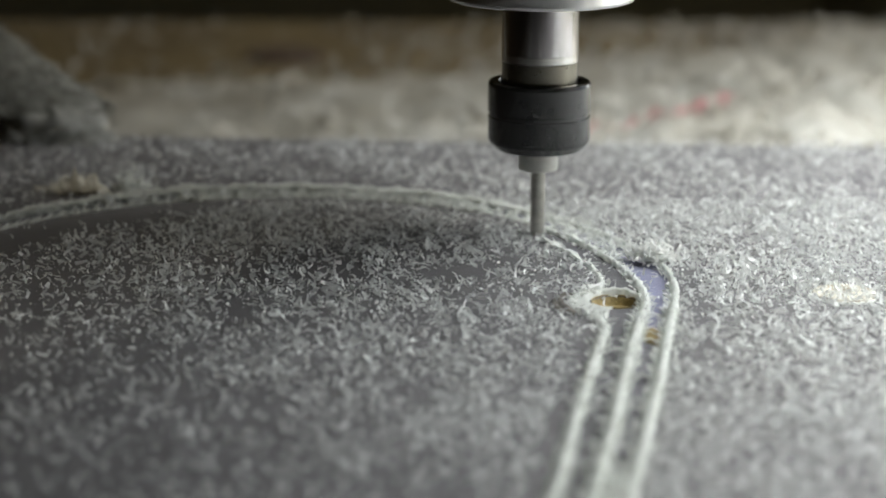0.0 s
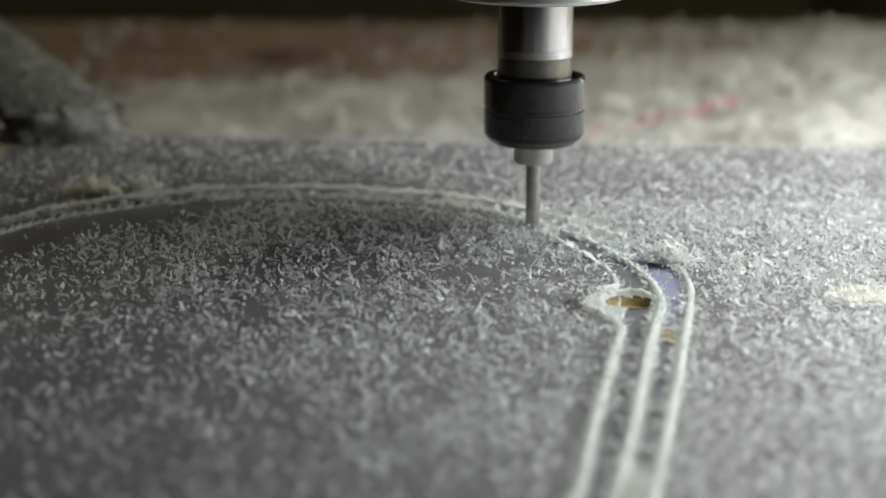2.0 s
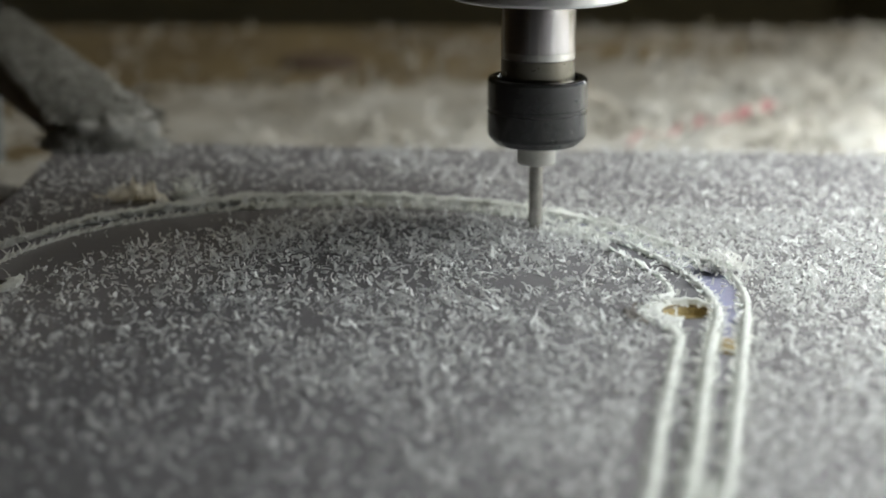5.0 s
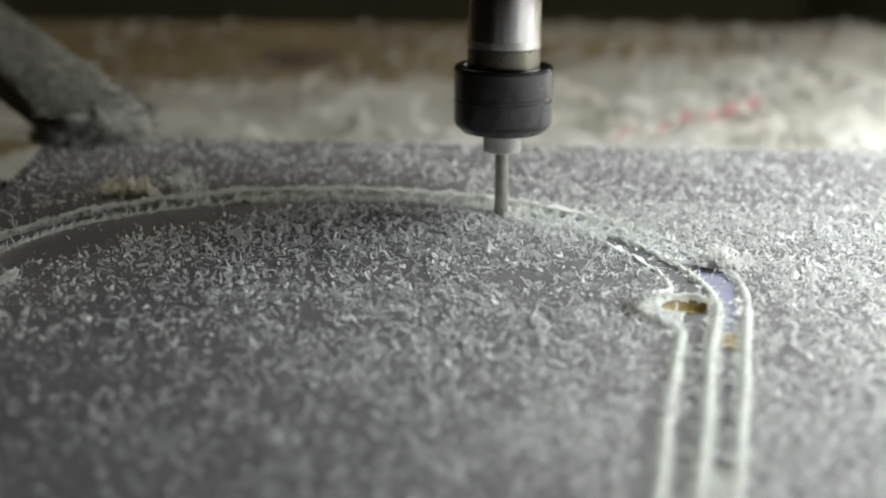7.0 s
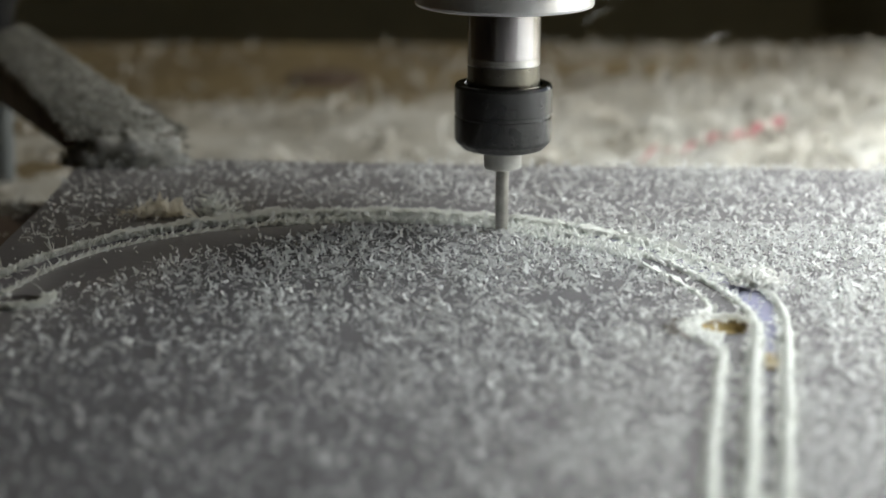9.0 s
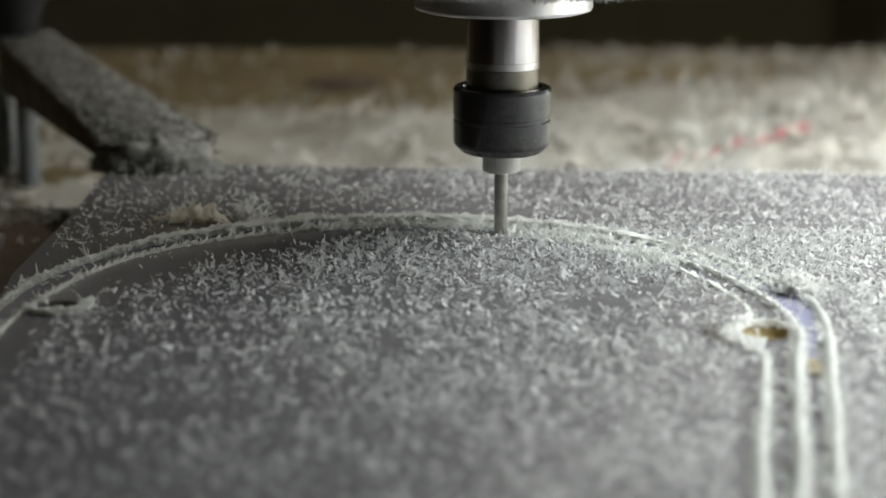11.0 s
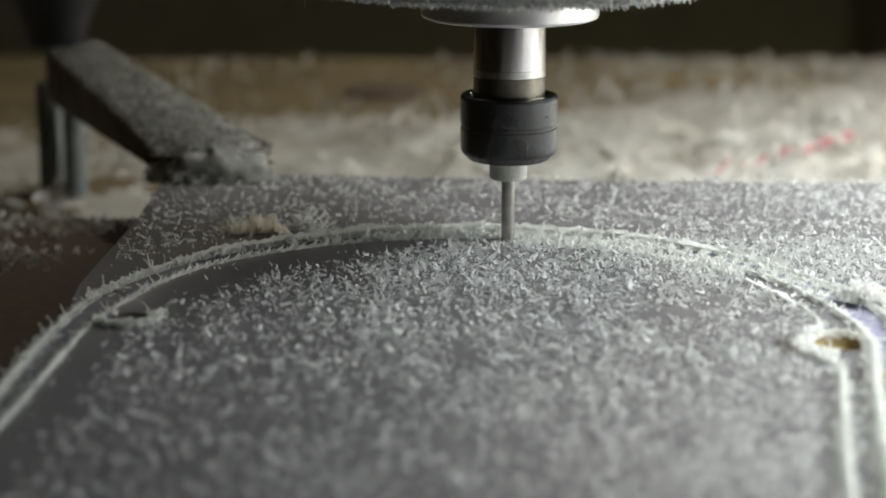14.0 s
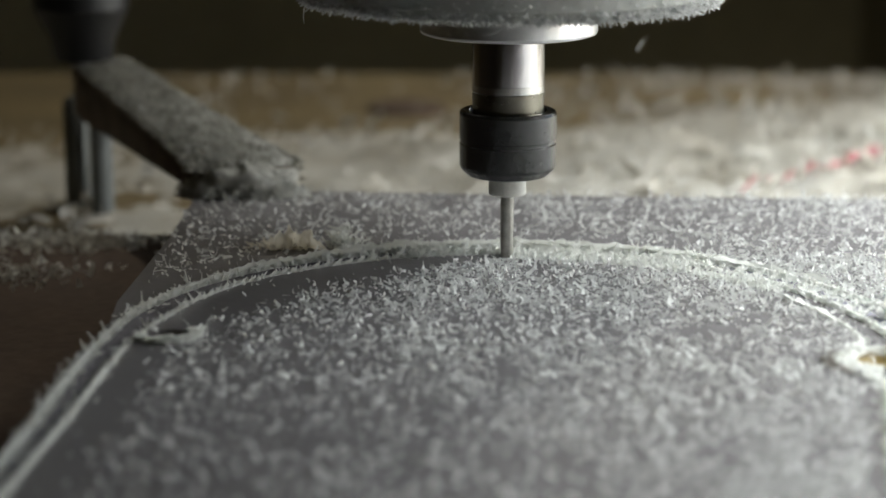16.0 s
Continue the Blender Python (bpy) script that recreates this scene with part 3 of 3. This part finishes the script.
s = Shreds(61)
for k in range(1500):
    y = s.r.uniform(0.24, 0.3735)
    u = s.r.random()
    i, j = int(np.argmin(abs(INNER[:60, 1] - y))), int(np.argmin(abs(OUTER[:60, 1] - y)))
    s.chip(INNER[i, 0] * u + OUTER[j, 0] * (1 - u), y, s.r.uniform(-0.0012, 0.0), 0.0026)
for k in range(5200):
    i = s.r.randrange(mid0, N)
    if OUTER[i, 0] < -0.085 or OUTER[i, 1] < 0.543:
        continue
    if s.r.random() > min(1.0, (OUTER[i, 0] + 0.085) / 0.05):
        continue
    u = s.r.uniform(0.0, 0.95)
    p = OUTER[i] * (1 - u) + INNER[i] * u
    s.chip(p[0] + s.r.gauss(0, 0.0006), p[1] + s.r.gauss(0, 0.0006), s.r.uniform(-0.0014, -0.0002), s.r.uniform(0.0013, 0.0026))
s.done("groove_filling", BURR, "packed white shavings filling the groove end", "shavings")

# clumps of swarf


def clump(x, y, z, sx, sy, sz, n, seed, mat, label, size=0.003, core=0.0):
    s = Shreds(seed)
    for k in range(n):
        a, e, q = s.r.uniform(0, 6.283), s.r.uniform(0, 1.5), s.r.random() ** 0.5
        p = (x + sx * q * math.cos(a) * math.cos(e), y + sy * q * math.sin(a) * math.cos(e), z + sz * q * math.sin(e) * s.r.uniform(0.3, 1))
        s.strip(p, (math.cos(a) + s.r.gauss(0, .6), math.sin(a) + s.r.gauss(0, .6), s.r.uniform(-.1, 1.0)), (s.r.gauss(0, 1), s.r.gauss(0, 1), 1), size * s.r.uniform(.5, 1.4), size * 0.4, s.r.uniform(-1, 2.2))
    if core:
        n0, rings, spokes = len(s.v), 7, 26
        for i in range(rings):
            e = 1.5708 * i / (rings - 1)
            for j in range(spokes):
                a = 6.2832 * j / spokes
                w = core * (1 + 0.55 * noise.noise((math.cos(a) * 2.2, math.sin(a) * 2.2, e * 2 + seed)))
                s.v.append((x + sx * w * math.cos(a) * math.cos(e), y + sy * w * math.sin(a) * math.cos(e), z + sz * w * math.sin(e) * 1.1))
                if i:
                    q0, q1 = n0 + (i - 1) * spokes, n0 + i * spokes
                    s.f.append((q0 + j, q0 + (j + 1) % spokes, q1 + (j + 1) % spokes, q1 + j))
    ob = raw("shaving_clump", s.v, s.f, mat)
    return tagged(ob, label, "shavings", kind="stuff")


clump(0.0553, 0.5315, 0.0, 0.0080, 0.0050, 0.0052, 330, 41, CLUMP, "fluffy pale clump of shavings beside the groove", 0.0024, 0.62)
clump(-0.0935, 0.6095, -0.0003, 0.0055, 0.0034, 0.0078, 120, 46, BURR, "white tuft of shavings lying by the groove", 0.0026, 0.3)
v, f = [], []
for i in range(61):
    u = i / 60
    x = -0.1165 + 0.020 * u
    h = 0.0088 * math.sin(math.pi * min(1, 0.08 + u)) ** 0.6 * (0.75 + 0.5 * noise.noise((u * 7, 2, 2)) + 0.40 * noise.noise((u * 13, 4, 2)))
    for j in range(6):
        w = j / 5
        y = 0.6065 + 0.0030 * noise.noise((u * 4, w, 7)) - 0.003 * w + 0.0015 * noise.noise((u * 9, w * 3, 1))
        v.append((x + 0.0008 * noise.noise((u * 20, w * 4, 5)), y, -0.0002 + max(0.0004, h) * w))
    if i:
        f += [(6 * i - 6 + j, 6 * i - 5 + j, 6 * i + 1 + j, 6 * i + j) for j in range(5)]
tagged(raw("torn_flake", v, f, YELLOWISH), "crumpled yellowish flake standing by the groove", "shaving")
clump(-0.1110, 0.6080, -0.0003, 0.011, 0.0035, 0.0046, 130, 42, YELLOWISH, "yellowish shreds lying by the groove", 0.0024)
bm = turned([(0.0084, -0.0004), (0.0078, 0.0006), (0.0050, 0.0004), (0.0, 0.0003)], 30)
bmesh.ops.translate(bm, verts=bm.verts, vec=(0.1000, 0.4990, 0))
part("plugged_hole", bm, PLUG, sheet, "dusty beige filling of a drilled hole")
clump(0.1000, 0.4990, 0.0002, 0.010, 0.009, 0.0014, 26, 43, CLUMP, "loose ring of pale shavings on the sheet", 0.0022)

clump(-0.1300, 0.6830, -0.0005, 0.0225, 0.0085, 0.0112, 1700, 44, DUST_LIFTED, "dusty shavings, lightened against shade, heaped at the clamp end", 0.0022, 0.85)

clump(-0.1430, 0.6840, -0.0005, 0.0105, 0.0080, 0.0090, 600, 47, DUST_LIFTED, "dusty shavings, lightened against shade, heaped at the clamp end", 0.0020, 0.8)

# ---------------------------------------------------------------- waste on the bed


def drift(x, y):
    """Height of the waste over the bed, as a share of its full depth."""
    return max(0.0, back_keep(x, y) * (0.66 + 0.40 * noise.fractal((x * 24, y * 24, 2.0), 0.8, 2.0, 5) + 0.14 * noise.noise((x * 150, y * 150, 2.0))))


def heap(x0, x1, y0, y1, z, step, height, mat, name, label):
    nx, ny = int((x1 - x0) / step), int((y1 - y0) / step)
    v, f = [], []
    for j in range(ny + 1):
        for i in range(nx + 1):
            x, y = x0 + i * step, y0 + j * step
            h = drift(x, y)
            v.append((x, y, z - 0.004 + max(0, h) * height))
    for j in range(ny):
        for i in range(nx):
            a = j * (nx + 1) + i
            f.append((a, a + 1, a + nx + 2, a + nx + 1))
    return tagged(raw(name, v, f, mat), label, "plastic waste", kind="stuff")


def back_keep(x, y):
    e = min(1, max(0, (y - 0.69) / 0.02)) * min(1, max(0, (1.09 + 0.45 * max(x, 0) - y) / 0.12))
    return e * (0.36 + 0.89 * min(1, max(0, (x + 0.2) / 0.4)))


heap(-0.45, 0.55, 0.69, 1.20, -0.04, 0.004, 0.019, FLUFF, "waste_heap", "drift of fluffy off-white plastic waste on the bed")
s = Shreds(77)
for k in range(9000):
    x, y = s.r.uniform(-0.42, 0.50), s.r.uniform(0.70, 1.16)
    kk = back_keep(x, y)
    if s.r.random() > kk * (0.6 + noise.noise((x * 20, y * 20, 1.0))):
        continue
    h = drift(x, y) * 0.019
    s.chip(x, y, -0.043 + h, s.r.choice((0.004, 0.006, 0.010)))
for k in range(9000):
    x, y = s.r.uniform(-0.25, 0.50), s.r.uniform(1.0, 1.225)
    if s.r.random() < min(1.0, max(0.05, (x + 0.10) / 0.30)) * (0.75 + noise.noise((x * 18, y * 18, 4.0))):
        s.chip(x, y, -0.040, s.r.choice((0.003, 0.005, 0.008)))
s.done("waste_shreds", FLUFF, "loose curled off-white shreds on the bed", "plastic waste")
s = Shreds(78)
for k in range(900):
    cx, cy = s.r.choice(((-0.20, 0.66), (-0.19, 0.695), (-0.22, 0.70), (-0.21, 0.645), (-0.25, 0.69), (-0.18, 0.70)))
    s.chip(s.r.gauss(cx, 0.014), s.r.gauss(cy, 0.007), -0.02, s.r.choice((0.002, 0.003, 0.004)))
s.done("board_shreds", FLUFF, "tufts of shavings on the dark board", "plastic waste")
v, f = [], []
for i in range(31):
    u = i / 30
    x, y = 0.056 + 0.0735 * u, 0.836 + 0.076 * u + 0.004 * math.sin(u * 9)
    wide = 0.0005 + 0.0020 * u + 0.0010 * abs(noise.noise((u * 7, 0, 4)))
    for w in (-wide, wide):
        v.append((x - w * 0.7, y + w, -0.0435 + 0.019 * drift(x, y) + 0.0034 + 0.001 * noise.noise((u * 20, w, 9))))
    if i:
        f.append((2 * i - 2, 2 * i - 1, 2 * i + 1, 2 * i))
tagged(raw("red_strip", v, f, RED), "thin red plastic strip lying on the waste", "strip")

# ---------------------------------------------------------------- hold-down clamp
clamp = tagged(new("hold_down_clamp"), "dust covered step clamp pressing on the sheet corner", "clamp")
P0, P1 = Vector((-0.129, 0.686, 0.0040)), Vector((-0.204, 0.842, 0.0170))
axis = (P1 - P0).normalized()
clamp.location = (-0.2035, 0.840, -0.04)


def bar(a, b, w, h, bevel):
    d = b - a
    bm = box(-w / 2, 0, -h / 2, w / 2, d.length, h / 2, bevel)
    m = Matrix.Translation(a - clamp.location) @ d.to_track_quat("Y", "Z").to_matrix().to_4x4()
    bmesh.ops.transform(bm, matrix=m, verts=bm.verts)
    return bm


bm = bar(P0, P1, 0.032, 0.010, 0.002)
across = (P1 - P0).cross(Vector((0, 0, 1))).normalized()
for vert in bm.verts:
    off = vert.co + clamp.location - P0
    far = min(1.0, max(0.0, off.dot((P1 - P0).normalized()) / (P1 - P0).length))
    vert.co -= across * off.dot(across) * 0.32 * far
    reach = (vert.co + clamp.location - P0).dot((P1 - P0).normalized())
    if vert.co.z + clamp.location.z < P0.z + reach * (P1.z - P0.z) / (P1 - P0).length - 0.001 and reach > 0.02:
        vert.co.z -= 0.012
part("strap", bm, STRAP, clamp, "dark brown strap of the clamp")
lift = across.cross((P1 - P0).normalized()) * 0.0052
bm = bar(P0 + lift, P1 + lift, 0.033, 0.0024, 0.0008)
for vert in bm.verts:
    off = vert.co + clamp.location - P0
    far = min(1.0, max(0.0, off.dot((P1 - P0).normalized()) / (P1 - P0).length))
    vert.co -= across * off.dot(across) * 0.32 * far
part("dust_layer", bm, DUST, clamp, "packed grey dust on the strap")
s = Shreds(91)
sx = axis.cross(Vector((0, 0, 1))).normalized()
nrm = sx.cross(axis).normalized()
for k in range(15000):
    u, w = s.r.uniform(0, 1), s.r.uniform(-0.5, 0.5)
    p = P0 + (P1 - P0) * u + sx * w * (0.033 + 0.006 * (1 - u) ** 3) * (1 - 0.32 * u) + nrm * 0.005 - clamp.location
    if w > 0.45:
        p -= nrm * s.r.uniform(0, 0.016) * s.r.random()
    s.strip(p, (s.r.gauss(0, 1), s.r.gauss(0, 1), s.r.uniform(0, 1)), (s.r.gauss(0, 1), s.r.gauss(0, 1), 1), s.r.uniform(0.0010, 0.0034), 0.0012, s.r.uniform(-1, 2))
dust = raw("dust_coat", s.v, s.f, DUST, clamp)
dust["label"], dust["kind"] = "thick grey coat of dust and shavings", "stuff"
bm = turned([(0.0, 0.0), (0.0045, 0.0), (0.0045, 0.07), (0.0, 0.07)], 20)
part("stud", bm, PALE_METAL, clamp, "pale threaded stud")
bm = turned([(0.0, 0.062), (0.0115, 0.063), (0.0135, 0.072), (0.019, 0.084), (0.019, 0.16), (0.0, 0.165)], 28)
bmesh.ops.translate(bm, verts=bm.verts, vec=(-0.006, 0, 0))
part("knob", bm, BLACK_PLASTIC, clamp, "black plastic clamp knob")
bm = box(-0.016, 0.004, 0.0, -0.008, 0.020, 0.046, 0.001)
part("heel_block", bm, PALE_METAL, clamp, "dusty grey heel block")

# ---------------------------------------------------------------- spindle and cutter
spindle = tagged(new("router_spindle"), "router spindle with black collet nut and thin cutter", "router spindle")
part("cutter", turned([(0.0, -0.0022), (0.00188, -0.0022), (0.00190, 0.006), (0.00196, 0.010), (0.00196, 0.021), (0.0, 0.021)], 32), BIT, spindle, "thin steel milling cutter")
part("collet", turned([(0.0, 0.0185), (0.0050, 0.0185), (0.0054, 0.0189), (0.0054, 0.026), (0.0, 0.026)], 48), COLLET, spindle, "pale collet tip")
part("collet_nut", turned([(0.0, 0.0242), (0.0108, 0.0242), (0.0116, 0.0245), (0.0135, 0.0264), (0.0139, 0.0274), (0.01395, 0.0336), (0.01368, 0.0339), (0.01368, 0.0348), (0.0140, 0.0351),
                           (0.0140, 0.0422), (0.01365, 0.0430), (0.0130, 0.0433), (0.0112, 0.0432), (0.0108, 0.0418), (0.0, 0.0410)], 96), BLACK, spindle, "black oxide collet nut")
part("shaft_collar", turned([(0.0, 0.0405), (0.0103, 0.0405), (0.0103, 0.0485), (0.0, 0.0485)], 96), SATIN, spindle, "satin grey shaft end")
part("shaft_ring", turned([(0.0, 0.0485), (0.0102, 0.0485), (0.0104, 0.0488), (0.0104, 0.0508), (0.0, 0.0508)], 96), RING, spindle, "bright turned step on the shaft")
part("shaft", turned([(0.0, 0.0509), (0.0104, 0.0509), (0.0104, 0.067), (0.0, 0.067)], 96), STEEL, spindle, "polished steel spindle shaft")
part("flange", turned([(0.0, 0.0652), (0.0241, 0.0652), (0.0250, 0.0655), (0.0253, 0.0662), (0.0253, 0.0730), (0.0, 0.0735)], 120), ALUMINIUM, spindle, "turned aluminium spindle flange")
part("housing", turned([(0.0, 0.0755), (0.055, 0.0755), (0.058, 0.079), (0.058, 0.30), (0.0, 0.30)], 96), BLACK_PLASTIC, spindle, "dusty spindle housing")
part("dust_layer", turned([(0.027, 0.0752), (0.056, 0.0745), (0.0594, 0.078), (0.0600, 0.105), (0.0575, 0.106)], 96), BURR, spindle, "felted white dust layer on the housing")
s = Shreds(55)
for k in range(36000):
    a = s.r.uniform(0, 6.283)
    q = s.r.choice((0, 0, 1))
    rad = 0.0585 if q else 0.0585 * math.sqrt(s.r.uniform(0.18, 1))
    z = s.r.uniform(0.075, 0.10) if q else 0.0755
    out = (math.cos(a), math.sin(a))
    s.strip((rad * out[0], rad * out[1], z), (out[0] * s.r.uniform(0, 1.2) + s.r.gauss(0, .5), out[1] * s.r.uniform(0, 1.2) + s.r.gauss(0, .5), s.r.uniform(-1.0, 0.1)), (s.r.gauss(0, 1), s.r.gauss(0, 1), .5),
            s.r.uniform(0.0008, 0.0024), 0.0008, s.r.uniform(-1, 2))
for k in range(9):
    a = s.r.uniform(0, 6.283)
    s.strip((0.057 * math.cos(a), 0.057 * math.sin(a), 0.076), (s.r.gauss(0, .6), s.r.gauss(0, .6), -1), (s.r.gauss(0, 1), s.r.gauss(0, 1), .5), s.r.uniform(0.004, 0.009), 0.0004, s.r.uniform(-1.5, 1.5), rows=7)
fuzz = raw("dust_beard", s.v, s.f, CHIP, spindle)
fuzz["label"], fuzz["kind"] = "white chips clinging below the housing", "stuff"

# pieces of burr that the cutter throws up behind itself
pieces = []
along = curve([(x, y) for t, x, y in TOOL], 49)
for k in range(48):
    a, b = along[k], along[k + 1]
    s = Shreds(600 + k)
    d = Vector((b[0] - a[0], b[1] - a[1], 0))
    n = Vector((-d.y, d.x, 0)).normalized()
    for j in range(34):
        u, o = s.r.uniform(-0.2, 1.2), s.r.gauss(-0.0010, 0.0019)
        p = d * u - n * o
        s.strip((p.x, p.y, -0.001), (s.r.gauss(0, .8), s.r.gauss(0, .8), 1), (s.r.gauss(0, 1), s.r.gauss(0, 1), .3), s.r.uniform(0.0012, 0.0034), s.r.uniform(0.0007, 0.0016), s.r.uniform(-0.3, 1.6))
    ob = raw("burr_piece", s.v, s.f, BURR)
    tagged(ob, "pale ragged burr thrown up behind the cutter", "burr", group="burr behind the cutter", kind="stuff")
    ob.location = (a[0], a[1], 0)
    pieces.append((k, a, ob))

flying = []
for k, (t, x, y, z) in enumerate(((12.5, 0.026, 0.72, 0.046), (15.85, 0.013, 0.72, 0.044), (11.4, 0.075, 0.72, 0.050), (9.0, 0.025, 0.72, 0.047), (8.9, 0.092, 0.72, 0.049), (7.0, 0.044, 0.72, 0.038))):
    s = Shreds(800 + k)
    s.strip((0, 0, -0.005), (0.3, 0.1, 1), (1, 0, 0.2), 0.011, 0.0005, s.r.uniform(0.6, 1.6), rows=8)
    ob = tagged(raw("flying_shaving", s.v, s.f, CHIP), "thin curled shaving thrown through the air", "shaving", group="flying shavings")
    flying.append((ob, t, x, y, z))


def motions():
    walk(spindle, [(t, pose(x, y, 0)) for t, x, y in TOOL])
    xs = [x for t, x, y in TOOL][::-1]
    ts = [t for t, x, y in TOOL][::-1]
    for k, a, ob in pieces:
        t = float(np.interp(a[0] - 0.002, xs, ts))
        t0, t1 = max(0.02, min(t, 15.6)), max(0.3, min(t + 0.4, 15.95))
        # each piece stays under the surface until the cutter lifts it
        walk(ob, [(0.0, pose(a[0], a[1], -0.0052)), (t0, pose(a[0], a[1], -0.0052)), (t1, pose(a[0], a[1], 0)), (16.0, pose(a[0], a[1], 0))])

    for ob, t, x, y, z in flying:
        rest, land = (x + 0.05, y + 0.08, -0.022), (x - 0.06, y + 0.10, -0.022)
        rows = [(0.0, pose(*rest, 80, 0, 0)), (t - 0.35, pose(*rest, 80, 0, 0)), (t, pose(x, y, z, 10, 20, 30))]
        rows += [(16.0, pose(x - 0.01, y, z + 0.004, 0, 30, 60))] if t > 15.5 else [(t + 0.4, pose(*land, 80, 10, 80)), (16.0, pose(*land, 80, 10, 80))]
        walk(ob, rows)


motions()
